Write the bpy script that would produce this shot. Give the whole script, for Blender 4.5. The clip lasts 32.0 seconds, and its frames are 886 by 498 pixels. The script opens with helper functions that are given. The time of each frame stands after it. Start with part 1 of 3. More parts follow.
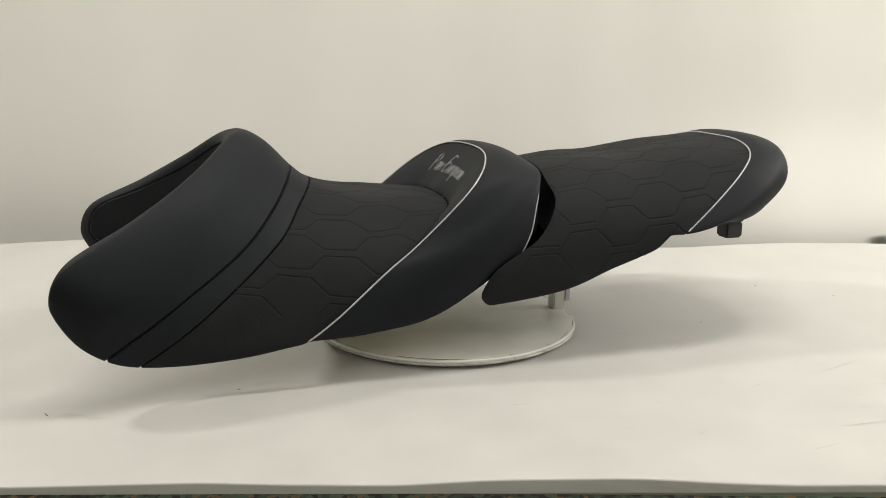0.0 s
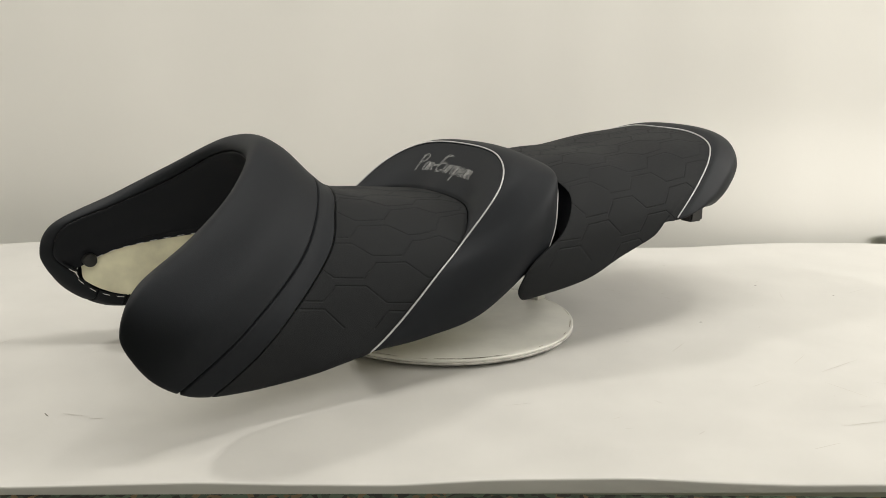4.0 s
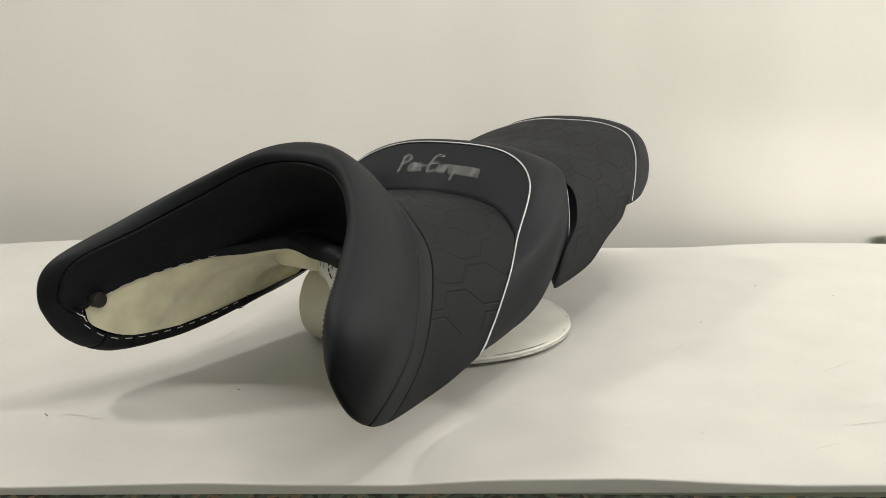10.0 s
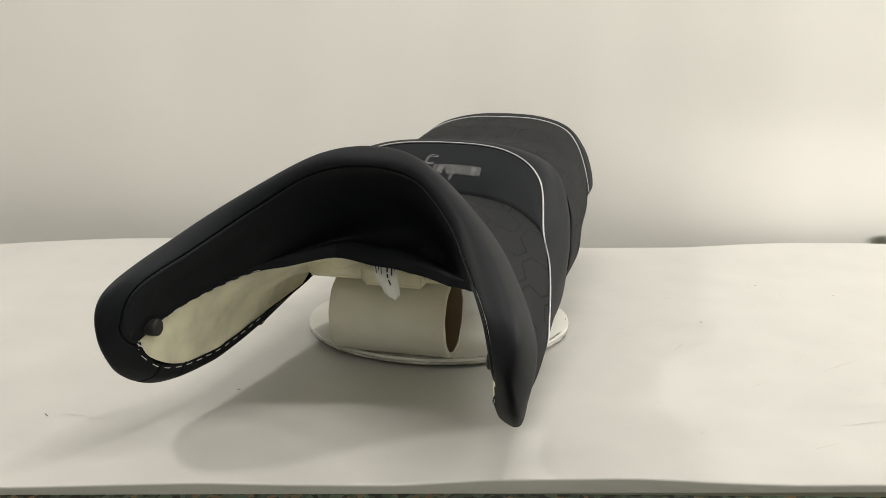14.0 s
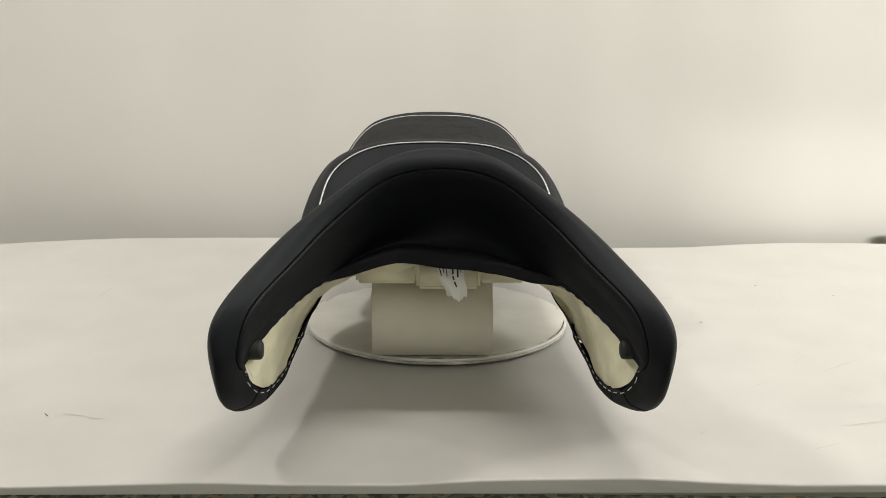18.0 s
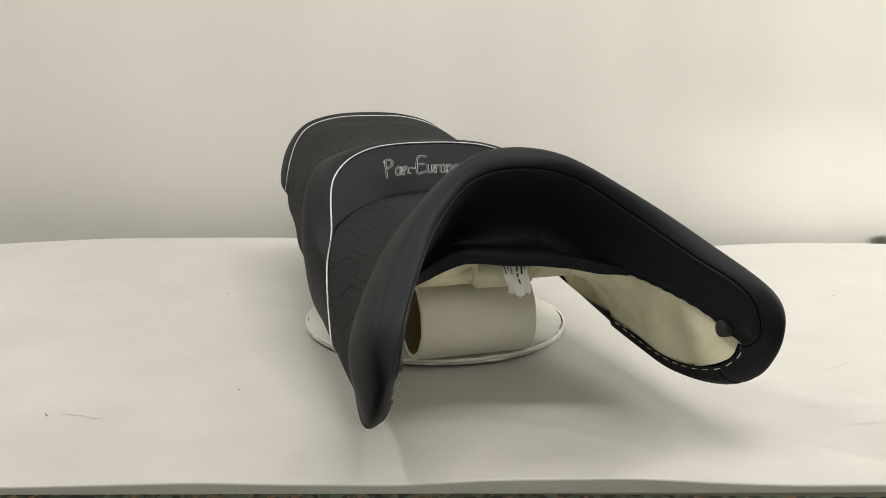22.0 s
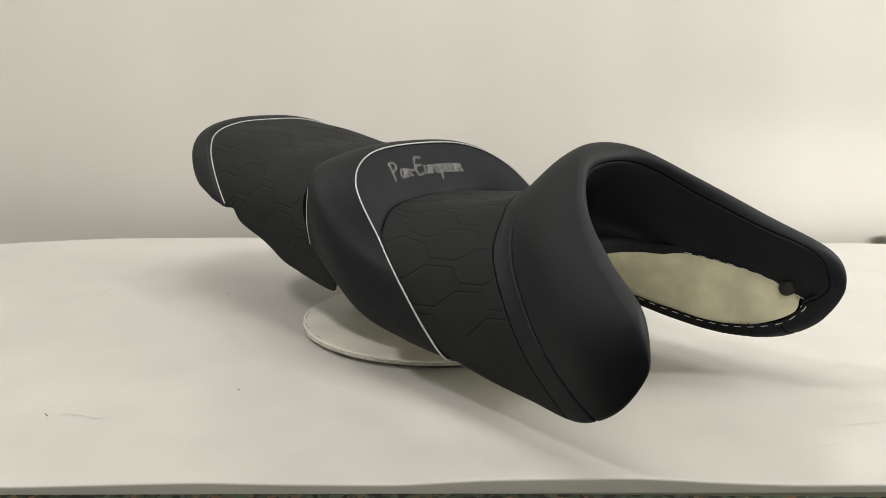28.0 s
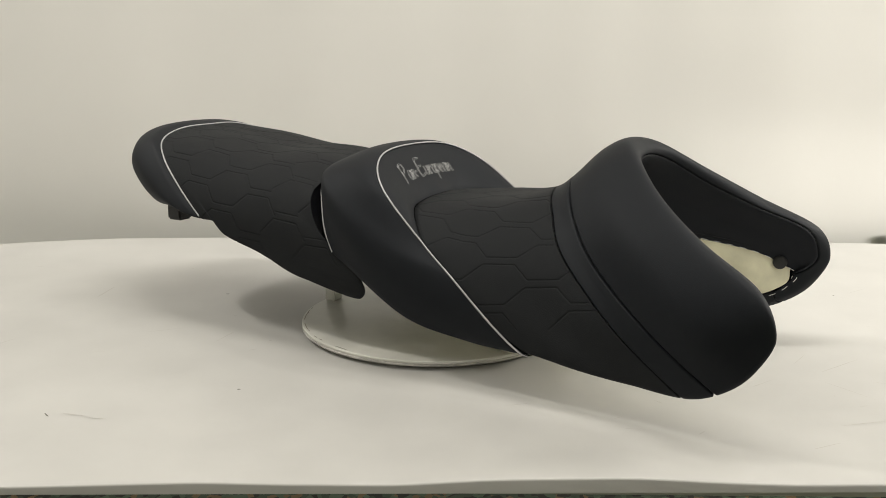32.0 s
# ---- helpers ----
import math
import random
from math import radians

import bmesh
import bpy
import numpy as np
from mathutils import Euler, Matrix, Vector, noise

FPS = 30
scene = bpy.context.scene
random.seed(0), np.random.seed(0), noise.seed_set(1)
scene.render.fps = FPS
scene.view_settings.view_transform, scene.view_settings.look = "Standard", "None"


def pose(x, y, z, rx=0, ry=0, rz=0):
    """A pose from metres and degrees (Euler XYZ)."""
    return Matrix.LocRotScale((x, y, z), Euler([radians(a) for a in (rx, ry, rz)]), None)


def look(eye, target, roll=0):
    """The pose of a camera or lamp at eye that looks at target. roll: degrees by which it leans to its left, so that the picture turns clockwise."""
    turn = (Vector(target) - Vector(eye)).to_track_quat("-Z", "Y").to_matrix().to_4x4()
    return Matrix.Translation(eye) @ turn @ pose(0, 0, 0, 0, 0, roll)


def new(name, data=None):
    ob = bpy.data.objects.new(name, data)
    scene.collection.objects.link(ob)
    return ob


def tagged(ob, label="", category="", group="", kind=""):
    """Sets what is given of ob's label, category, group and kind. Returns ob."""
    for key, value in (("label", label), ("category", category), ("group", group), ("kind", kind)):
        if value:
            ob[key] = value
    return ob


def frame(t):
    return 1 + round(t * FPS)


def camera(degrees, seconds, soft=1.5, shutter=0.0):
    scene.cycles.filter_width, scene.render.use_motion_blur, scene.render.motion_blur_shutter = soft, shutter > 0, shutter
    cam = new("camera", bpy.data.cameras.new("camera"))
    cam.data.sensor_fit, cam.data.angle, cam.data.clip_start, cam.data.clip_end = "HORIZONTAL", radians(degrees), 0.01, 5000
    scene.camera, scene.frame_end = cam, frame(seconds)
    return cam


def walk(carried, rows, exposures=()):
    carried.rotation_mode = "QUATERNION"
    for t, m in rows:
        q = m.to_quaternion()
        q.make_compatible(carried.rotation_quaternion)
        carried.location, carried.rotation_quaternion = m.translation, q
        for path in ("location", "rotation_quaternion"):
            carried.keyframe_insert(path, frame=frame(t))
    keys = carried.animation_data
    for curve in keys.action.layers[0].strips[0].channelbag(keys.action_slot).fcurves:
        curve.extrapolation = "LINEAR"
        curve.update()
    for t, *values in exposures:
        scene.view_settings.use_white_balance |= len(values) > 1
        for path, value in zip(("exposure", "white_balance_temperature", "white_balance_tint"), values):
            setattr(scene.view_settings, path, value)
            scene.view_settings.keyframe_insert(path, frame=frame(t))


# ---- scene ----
# ---- camera: it stands still ----
cam = camera(53.08, 32.0, 0.6)
EYE = (0.0, -1.25, 0.4033)
AIM = (0.0047, -0.0318, 0.1229)
walk(cam, [(0, look(EYE, AIM, 0.567)), (32, look(EYE, AIM, 0.567))])

# ---- world and light ----
world = bpy.data.worlds.new("world")
scene.world = world
world.use_nodes = True
world.node_tree.nodes["Background"].inputs[0].default_value = (0.9, 0.95, 1.0, 1)
world.node_tree.nodes["Background"].inputs[1].default_value = 0.02
scene.view_settings.exposure = 0.0


# one builder for the ceiling lights and for two added, unseen fills
def ceiling_or_fill_lamp(x, y, z, sx, sy, power, color, target):
    d = bpy.data.lights.new("ceiling_or_fill_lamp", "AREA")
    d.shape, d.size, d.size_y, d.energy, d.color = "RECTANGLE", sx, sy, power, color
    ob = new("ceiling_or_fill_lamp", d)
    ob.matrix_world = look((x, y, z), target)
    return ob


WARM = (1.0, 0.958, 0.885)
ceiling_or_fill_lamp(-2.0, 0.20, 2.2, 0.25, 0.25, 29, WARM, (-0.3, 0.1, 0))
# unseen soft side fill, added to brighten the backdrop's right and the vinyl
ceiling_or_fill_lamp(2.4, 0.20, 1.3, 0.9, 0.9, 40, WARM, (0.5, 0.2, 0.1))
ceiling_or_fill_lamp(1.0, 0.20, 2.5, 0.2, 0.2, 9, WARM, (0.2, 0.1, 0))
ceiling_or_fill_lamp(0.20, -0.18, 2.5, 1.5, 0.08, 27, WARM, (0.20, 0.1, 0))
# unseen broad fill behind the camera, added to lift backdrop and under-seat shade
ceiling_or_fill_lamp(0.9, -2.3, 2.3, 2.6, 1.6, 21, WARM, (0.3, -0.3, 0.0))


# ---- materials ----
def material(name, color, rough=0.5, metal=0.0, vary=0.08, scale=12.0, bump=0.0, bump_scale=300.0, spec=0.5, tint=None):
    m = bpy.data.materials.new(name)
    m.use_nodes = True
    nt = m.node_tree
    b = nt.nodes["Principled BSDF"]
    b.inputs["Roughness"].default_value = rough
    b.inputs["Metallic"].default_value = metal
    b.inputs["Specular IOR Level"].default_value = spec
    if tint:
        b.inputs["Specular Tint"].default_value = (*tint, 1)
    tc = nt.nodes.new("ShaderNodeTexCoord")
    n1 = nt.nodes.new("ShaderNodeTexNoise")
    n1.inputs["Scale"].default_value = scale
    n1.inputs["Detail"].default_value = 5
    nt.links.new(tc.outputs["Object"], n1.inputs["Vector"])
    ramp = nt.nodes.new("ShaderNodeValToRGB")
    lo, hi = [c * (1 - vary) for c in color], [min(1, c * (1 + vary)) for c in color]
    ramp.color_ramp.elements[0].position, ramp.color_ramp.elements[1].position = 0.3, 0.7
    ramp.color_ramp.elements[0].color, ramp.color_ramp.elements[1].color = (*lo, 1), (*hi, 1)
    nt.links.new(n1.outputs["Fac"], ramp.inputs[0])
    nt.links.new(ramp.outputs[0], b.inputs["Base Color"])
    rr = nt.nodes.new("ShaderNodeMapRange")
    rr.inputs["To Min"].default_value, rr.inputs["To Max"].default_value = max(0, rough - 0.06), min(1, rough + 0.06)
    nt.links.new(n1.outputs["Fac"], rr.inputs["Value"])
    nt.links.new(rr.outputs[0], b.inputs["Roughness"])
    if bump:
        n2 = nt.nodes.new("ShaderNodeTexNoise")
        n2.inputs["Scale"].default_value = bump_scale
        n2.inputs["Detail"].default_value = 3
        nt.links.new(tc.outputs["Object"], n2.inputs["Vector"])
        bp = nt.nodes.new("ShaderNodeBump")
        bp.inputs["Strength"].default_value = bump
        bp.inputs["Distance"].default_value = 0.001
        nt.links.new(n2.outputs["Fac"], bp.inputs["Height"])
        nt.links.new(bp.outputs[0], b.inputs["Normal"])
    return m


SMOOTH = material("smooth_black_vinyl", (0.0078, 0.0089, 0.0110), 0.58, spec=0.18, bump=0.12, bump_scale=900, tint=(0.88, 0.93, 1.0))
GRAIN = material("grained_black_vinyl", (0.0126, 0.0134, 0.0143), 0.68, spec=0.14, bump=0.4, bump_scale=1100, tint=(0.88, 0.93, 1.0))
INNER = material("plain_black_vinyl", (0.0080, 0.0088, 0.0112), 0.56, spec=0.20, bump=0.2, bump_scale=700, tint=(0.88, 0.93, 1.0))
SILVER = material("silver_piping", (0.40, 0.40, 0.41), 0.36, 0.3, vary=0.05)
FOAM = material("cream_foam", (0.84, 0.81, 0.61), 0.8, vary=0.16, scale=22, bump=0.4, bump_scale=120)
CARD = material("pale_cardboard", (0.65, 0.635, 0.545), 0.85, bump=0.2, bump_scale=200)
WHITE = material("white_laminate", (0.505, 0.499, 0.479), 0.42, vary=0.05, scale=9, bump=0.04, bump_scale=40)
CLOTH = material("white_backdrop", (0.755, 0.745, 0.715), 0.8, vary=0.02, scale=3, bump=0.12, bump_scale=60)
DISC = material("painted_disc", (0.72, 0.715, 0.66), 0.36, vary=0.09, scale=16)
STEEL = material("brushed_steel", (0.5, 0.5, 0.5), 0.35, 1.0)
RIM = material("worn_grey_edge", (0.50, 0.49, 0.46), 0.4, vary=0.4, scale=40)
CHIP = material("bare_fibreboard", (0.33, 0.30, 0.24), 0.8, vary=0.3, scale=90)
RUBBER = material("black_rubber", (0.02, 0.02, 0.02), 0.6)
FLOOR = material("green_terrazzo", (0.06, 0.10, 0.06), 0.5, vary=0.6, scale=60)
EDGE = material("pale_board_edge", (0.42, 0.42, 0.36), 0.6, vary=0.05, scale=8)
DIRT = material("dark_speck", (0.12, 0.12, 0.10), 0.8)
SCRAPE = material("grey_scrape", (0.46, 0.445, 0.415), 0.7)
FAINT = material("faint_scrape", (0.455, 0.445, 0.42), 0.6)
THREAD = material("white_thread", (0.78, 0.78, 0.76), 0.7)
GREYTHREAD = material("grey_thread", (0.42, 0.42, 0.42), 0.6)
DARKTHREAD = material("dark_thread", (0.012, 0.012, 0.013), 0.6)
PAPER = material("white_label", (0.8, 0.8, 0.78), 0.7)
BROWN = material("brown_card", (0.20, 0.155, 0.09), 0.9, bump=0.3, bump_scale=150)
def terrazzo(m):
    """Stone chips in a dark green ground."""
    nt = m.node_tree
    b = nt.nodes["Principled BSDF"]
    tc = nt.nodes.new("ShaderNodeTexCoord")
    vo = nt.nodes.new("ShaderNodeTexVoronoi")
    vo.inputs["Scale"].default_value = 55
    nt.links.new(tc.outputs["Object"], vo.inputs["Vector"])
    ramp = nt.nodes.new("ShaderNodeValToRGB")
    ramp.color_ramp.interpolation = "CONSTANT"
    for k, (p, c) in enumerate(((0.0, (0.012, 0.014, 0.01)), (0.3, (0.05, 0.085, 0.05)), (0.6, (0.10, 0.16, 0.10)), (0.85, (0.22, 0.15, 0.07)))):
        e = ramp.color_ramp.elements[k] if k < 2 else ramp.color_ramp.elements.new(p)
        e.position, e.color = p, (*c, 1)
    sep = nt.nodes.new("ShaderNodeSeparateColor")
    nt.links.new(vo.outputs["Color"], sep.inputs[0])
    nt.links.new(sep.outputs[0], ramp.inputs[0])
    nt.links.new(ramp.outputs[0], b.inputs["Base Color"])


terrazzo(FLOOR)
WALL = material("wall_paint", (0.75, 0.74, 0.70), 0.8)


# ---- mesh tools ----
def spline(pts, n):
    """n points along a smooth curve through pts (millimetres), evenly spaced, in metres."""
    p = np.array(pts, float) / 1000
    start = p[1] * np.array([-1, 1, 1]) if abs(p[0][0]) < 1e-6 else 2 * p[0] - p[1]
    p = np.vstack([start, p, 2 * p[-1] - p[-2]])
    out = []
    for i in range(1, len(p) - 2):
        a, b, c, d = p[i - 1], p[i], p[i + 1], p[i + 2]
        for q in np.linspace(0, 1, 40, endpoint=False):
            out.append(0.5 * (2 * b + (c - a) * q + (2 * a - 5 * b + 4 * c - d) * q * q + (3 * b - a - 3 * c + d) * q ** 3))
    out = np.array(out + [p[-2]])
    s = np.r_[0, np.cumsum(np.linalg.norm(np.diff(out, axis=0), axis=1))]
    return np.stack([np.interp(np.linspace(0, s[-1], n), s, out[:, k]) for k in range(3)], 1)


def loft(stations, nv, nu):
    """A grid over smooth curves: nu rows from each station to the next, nv points from the middle to the edge."""
    p = np.stack([spline(s, nv) for s in stations])
    p = np.concatenate([[2 * p[0] - p[1]], p, [2 * p[-1] - p[-2]]])
    out = []
    for i in range(1, len(p) - 2):
        a, b, c, d = p[i - 1], p[i], p[i + 1], p[i + 2]
        for q in np.linspace(0, 1, nu, endpoint=False):
            out.append(0.5 * (2 * b + (c - a) * q + (2 * a - 5 * b + 4 * c - d) * q * q + (3 * b - a - 3 * c + d) * q ** 3))
    return np.array(out + [p[-2]])


def both(g):
    """The right half of a grid and its mirror image in one."""
    m = g[:, ::-1] * np.array([-1, 1, 1])
    return np.concatenate([m, g[:, 1:]], 1)


def normals(g):
    n = np.cross(np.gradient(g, axis=1), np.gradient(g, axis=0))
    return n / (np.linalg.norm(n, axis=2, keepdims=True) + 1e-12)


def grid_mesh(name, g):
    r, c = g.shape[:2]
    i = np.arange(r * c).reshape(r, c)
    f = np.stack([i[:-1, :-1], i[:-1, 1:], i[1:, 1:], i[1:, :-1]], 2).reshape(-1, 4)
    me = bpy.data.meshes.new(name)
    me.from_pydata(g.reshape(-1, 3).tolist(), [], f.tolist())
    me.polygons.foreach_set("use_smooth", [True] * len(f))
    return me


def mesh_part(name, me, mat, parent=None, label=""):
    me.materials.append(mat)
    ob = new(name, me)
    if parent is not None:
        ob.parent = parent
    return tagged(ob, label)


def part(name, bm, mat, parent=None, label="", smooth=False):
    me = bpy.data.meshes.new(name)
    bm.to_mesh(me)
    bm.free()
    if smooth:
        me.polygons.foreach_set("use_smooth", [True] * len(me.polygons))
    return mesh_part(name, me, mat, parent, label)


def tube(path, r, n=8, closed=False):
    """A round bead along a path of points in metres."""
    p = np.array(path)
    t = np.gradient(p, axis=0)
    t /= np.linalg.norm(t, axis=1, keepdims=True) + 1e-12
    up = np.array([0.0, 0.0, 1.0])
    a = np.cross(t, up)
    bad = np.linalg.norm(a, axis=1) < 0.05
    a[bad] = np.cross(t[bad], np.array([0.0, 1.0, 0.0]))
    a /= np.linalg.norm(a, axis=1, keepdims=True) + 1e-12
    b = np.cross(t, a)
    w = np.linspace(0, 2 * math.pi, n + 1)
    return p[:, None] + r * (np.cos(w)[None, :, None] * a[:, None] + np.sin(w)[None, :, None] * b[:, None])


def box(bm, x0, x1, y0, y1, z0, z1):
    v = [bm.verts.new((x, y, z)) for z in (z0, z1) for x, y in ((x0, y0), (x1, y0), (x1, y1), (x0, y1))]
    for q in ((3, 2, 1, 0), (4, 5, 6, 7), (0, 1, 5, 4), (1, 2, 6, 5), (2, 3, 7, 6), (3, 0, 4, 7)):
        bm.faces.new([v[k] for k in q])
    return v


# ---- the room ----
def room():
    bm = bmesh.new()
    box(bm, -3, 3, -3.2, 2.5, -0.87, -0.77)
    tagged(part("floor", bm, FLOOR), "dark green speckled terrazzo floor", "floor", kind="structure")
    for nm, d in (("wall_north", (-3, 3, 2.4, 2.5, -0.77, 2.6)), ("wall_south", (-3, 3, -3.3, -3.2, -0.77, 2.6)),
                  ("wall_east", (3, 3.1, -3.2, 2.5, -0.77, 2.6)), ("wall_west", (-3.1, -3, -3.2, 2.5, -0.77, 2.6))):
        bm = bmesh.new()
        box(bm, *d)
        tagged(part(nm, bm, WALL), "plain pale painted wall", "wall", kind="structure")
    bm = bmesh.new()
    box(bm, -3.1, 3.1, -3.3, 2.5, 2.6, 2.7)
    tagged(part("ceiling", bm, WALL), "plain white ceiling", "ceiling", kind="structure")


room()


def smooth_step(a, b, x):
    t = min(1, max(0, (x - a) / (b - a)))
    return t * t * (3 - 2 * t)


FRONT_X, FRONT_Z = (-1.4, -0.41, -0.30, -0.226, -0.15, -0.037, 0.013, 0.05, 0.186, 0.267, 0.335, 0.42, 1.4), (-0.0055, -0.0049, -0.001, 0.0019, 0.0006, 0.0007, 0.0043, 0.007, 0.0099, 0.006, 0.0039, 0.0053, 0.005)
BACK_X, BACK_Y = (-1.4, -0.894, -0.83, -0.68, -0.45, -0.334, 0.0, 0.30, 0.50, 0.62, 0.74, 0.87, 0.95, 1.4), (0.49, 0.508, 0.535, 0.573, 0.591, 0.596, 0.57, 0.522, 0.535, 0.568, 0.591, 0.593, 0.587, 0.56)


def soft_line(xs, px, py):
    """Values between given places, with the corners rounded off."""
    fine = np.linspace(-1.6, 1.6, 801)
    v = np.interp(fine, px, py)
    k = np.exp(-np.linspace(-2, 2, 25) ** 2)
    return np.interp(xs, fine, np.convolve(np.pad(v, 12, "edge"), k / k.sum(), "valid"))


def table():
    """A board on four legs, and a loose white sheet over it whose edges lift in slow waves."""
    base = tagged(new("table"), "plain table with a pale board edge", "table")
    base.location = (0, 0, -0.77)
    bm = bmesh.new()
    box(bm, -1.35, 1.35, -0.44, 0.50, 0.736, 0.762)
    part("board", bm, EDGE, base)
    for x in (-1.3, 1.3):
        for y in (-0.40, 0.46):
            bm = bmesh.new()
            box(bm, x - 0.025, x + 0.025, y - 0.025, y + 0.025, 0.0, 0.736)
            part("leg", bm, EDGE, base)
    xs = np.linspace(-1.4, 1.4, 281)
    us = np.r_[np.linspace(0, 0.12, 26), np.linspace(0.13, 0.85, 30), np.linspace(0.86, 1, 24)]
    front = soft_line(xs, FRONT_X, FRONT_Z)
    back = soft_line(xs, BACK_X, BACK_Y)
    rows = []
    for u in us:
        lift = smooth_step(0.10, 0.0, u)
        rows.append([(x, -0.488 + (b + 0.488) * u, 0.0002 + f * lift) for x, f, b in zip(xs, front, back)])
    g = np.array(rows)
    fold = [g[0] - np.array([0, d, 0]) for d in (0.0012, 0.0018)]
    fold[0][:, 2] -= 0.0006
    fold[1][:, 2] -= 0.002
    hem = fold[1].copy()
    hem[:, 2] = -0.0074 + 0.012 * np.clip(xs, -0.6, 0.6)
    g = np.concatenate([[hem], [fold[1]], [fold[0]], g, [g[-1] - np.array([0, -0.0005, 0.0025])]])
    cover = mesh_part("table_sheet", grid_mesh("table_sheet", g), WHITE)
    tagged(cover, "scuffed white plastic sheet covering the table", "table sheet")


def scuffs():
    """Short grey scrapes and specks on the sheet: place, length, width, heading, tone."""
    marks = [(-0.433, -0.335, 0.012, 0.0016, -50, 0), (0.349, -0.434, 0.010, 0.0022, -10, 0), (-0.403, -0.334, 0.030, 0.0012, -14, 1),
             (-0.375, -0.343, 0.026, 0.0010, -8, 1), (-0.348, 0.156, 0.006, 0.003, 20, 0), (-0.238, -0.256, 0.004, 0.003, 0, 0),
             (0.394, 0.025, 0.005, 0.003, 10, 0), (0.40, -0.40, 0.05, 0.0010, 24, 1), (0.33, -0.09, 0.045, 0.0012, 55, 1),
             (0.20, -0.33, 0.012, 0.0010, 30, 1), (0.47, -0.34, 0.06, 0.001, 14, 1), (0.55, 0.24, 0.004, 0.003, 0, 0),
             (-0.30, -0.06, 0.05, 0.0012, 70, 1), (-0.55, 0.16, 0.07, 0.0015, 85, 1), (0.66, 0.18, 0.005, 0.003, 0, 0),
             (0.52, -0.16, 0.08, 0.0011, 35, 1), (-0.60, -0.10, 0.06, 0.001, 60, 1), (0.29, 0.20, 0.03, 0.0012, -30, 1)]
    rng = random.Random(5)
    for k in range(64):
        x = rng.choice((rng.uniform(0.2, 0.75), rng.uniform(-0.75, 0.75)))
        long = rng.random() < 0.4
        marks.append((x, rng.uniform(-0.44, 0.42), rng.uniform(0.02, 0.07) if long else rng.uniform(0.003, 0.014),
                      rng.uniform(0.0005, 0.0009) if long else rng.uniform(0.0008, 0.002), rng.choice((rng.uniform(5, 40), rng.uniform(-60, 90))), 2 if rng.random() < 0.85 else 1))
    for x, y, ln, wd, turn, tone in marks:
        bm = bmesh.new()
        c, sn = math.cos(radians(turn)), math.sin(radians(turn))
        top = []
        for k in range(12):
            a = k * math.pi / 6
            r = 1 + 0.25 * math.sin(k * 2.7 + x * 40)
            px, py = ln / 2 * math.cos(a) * r, wd / 2 * math.sin(a) * r
            top.append(bm.verts.new((x + px * c - py * sn, y + px * sn + py * c, 0.0006)))
        bm.faces.new(top)
        ob = part("scuff_mark", bm, (DIRT, SCRAPE, FAINT)[tone])
        tagged(ob, "small grey scuff on the white table sheet", "scuff", group="scuffs on the table sheet")


table()
scuffs()


def backdrop():
    """A hanging white cloth, in slow folds, that falls behind the table."""
    xs = np.linspace(-1.7, 1.7, 240)
    zs = np.r_[np.linspace(-0.35, -0.05, 10), np.linspace(-0.04, 0.04, 20), np.linspace(0.06, 1.7, 45)]
    g = []
    for z in zs:
        k = 0.5 + 0.5 * smooth_step(1.2, 0.0, z)
        g.append([(x, 0.70 + k * (0.008 * math.sin(x * 5 + 0.7) + 0.0022 * math.sin(x * 13 + 1 + z)) + 0.0008 * math.sin(x * 31 + 2 * z)
                   - 0.05 * smooth_step(0.28, -0.05, z) * smooth_step(0.25, 0.7, x) + 0.05 * smooth_step(0.004, -0.02, z) * smooth_step(0.93, 0.99, x), z) for x in xs])
    tagged(mesh_part("backdrop", grid_mesh("backdrop", np.array(g)), CLOTH), "white cloth backdrop hanging in soft folds", "backdrop", kind="structure")


backdrop()

# ---- the rider's seat: curves from the middle line out to the lower edge, then turned under; millimetres ----
IU = [(0, -260, 162), (50, -262, 161), (98, -285, 151), (133, -322, 147), (165, -407, 131), (187, -456, 106)], [(186, -456, 104), (185, -455, 102)]
LP = [(0, -253, 180), (50, -257, 178), (97, -280, 164), (133, -326, 154), (166, -412, 136), (188, -460, 109)], [(187, -458, 106), (185, -455, 102)]
FD = [(0, -212, 177), (50, -220, 176), (96, -262, 166), (132, -332, 156), (168, -424, 140), (188, -466, 113)], [(186, -461, 108), (185, -455, 102)]
ID = [(0, -250, 231), (50, -261, 224), (95, -300, 203), (136, -360, 178), (169, -440, 151), (183, -475, 123)], [(184, -465, 109), (185, -455, 101)]
RS = [(0, -298, 272), (58, -308, 262), (108, -350, 228), (144, -409, 196), (175, -470, 167), (186, -486, 131)], [(186, -473, 110), (184, -455, 101)]
F = [(0, -278, 293), (57, -295, 284), (117, -342, 248), (168, -404, 207), (206, -479, 164), (204, -499, 125)], [(193, -482, 103), (183, -457, 97)]
M1 = [(0, -246, 279), (62, -259, 268), (120, -296, 233), (173, -350, 190), (217, -431, 134), (210, -474, 87)], [(194, -468, 80), (182, -451, 89)]
S1 = [(0, -212, 245), (64, -222, 237), (116, -249, 204), (159, -293, 162), (203, -375, 108), (208, -442, 62)], [(188, -438, 59), (177, -433, 74)]
S2 = [(0, -186, 226), (54, -195, 223), (97, -214, 205), (147, -249, 166), (193, -333, 100), (203, -406, 50)], [(180, -403, 47), (172, -396, 63)]
Q1 = [(0, -140, 212), (70, -146, 209), (118, -168, 188), (159, -205, 150), (186, -275, 95), (195, -345, 47)], [(172, -345, 44), (169, -340, 58)]
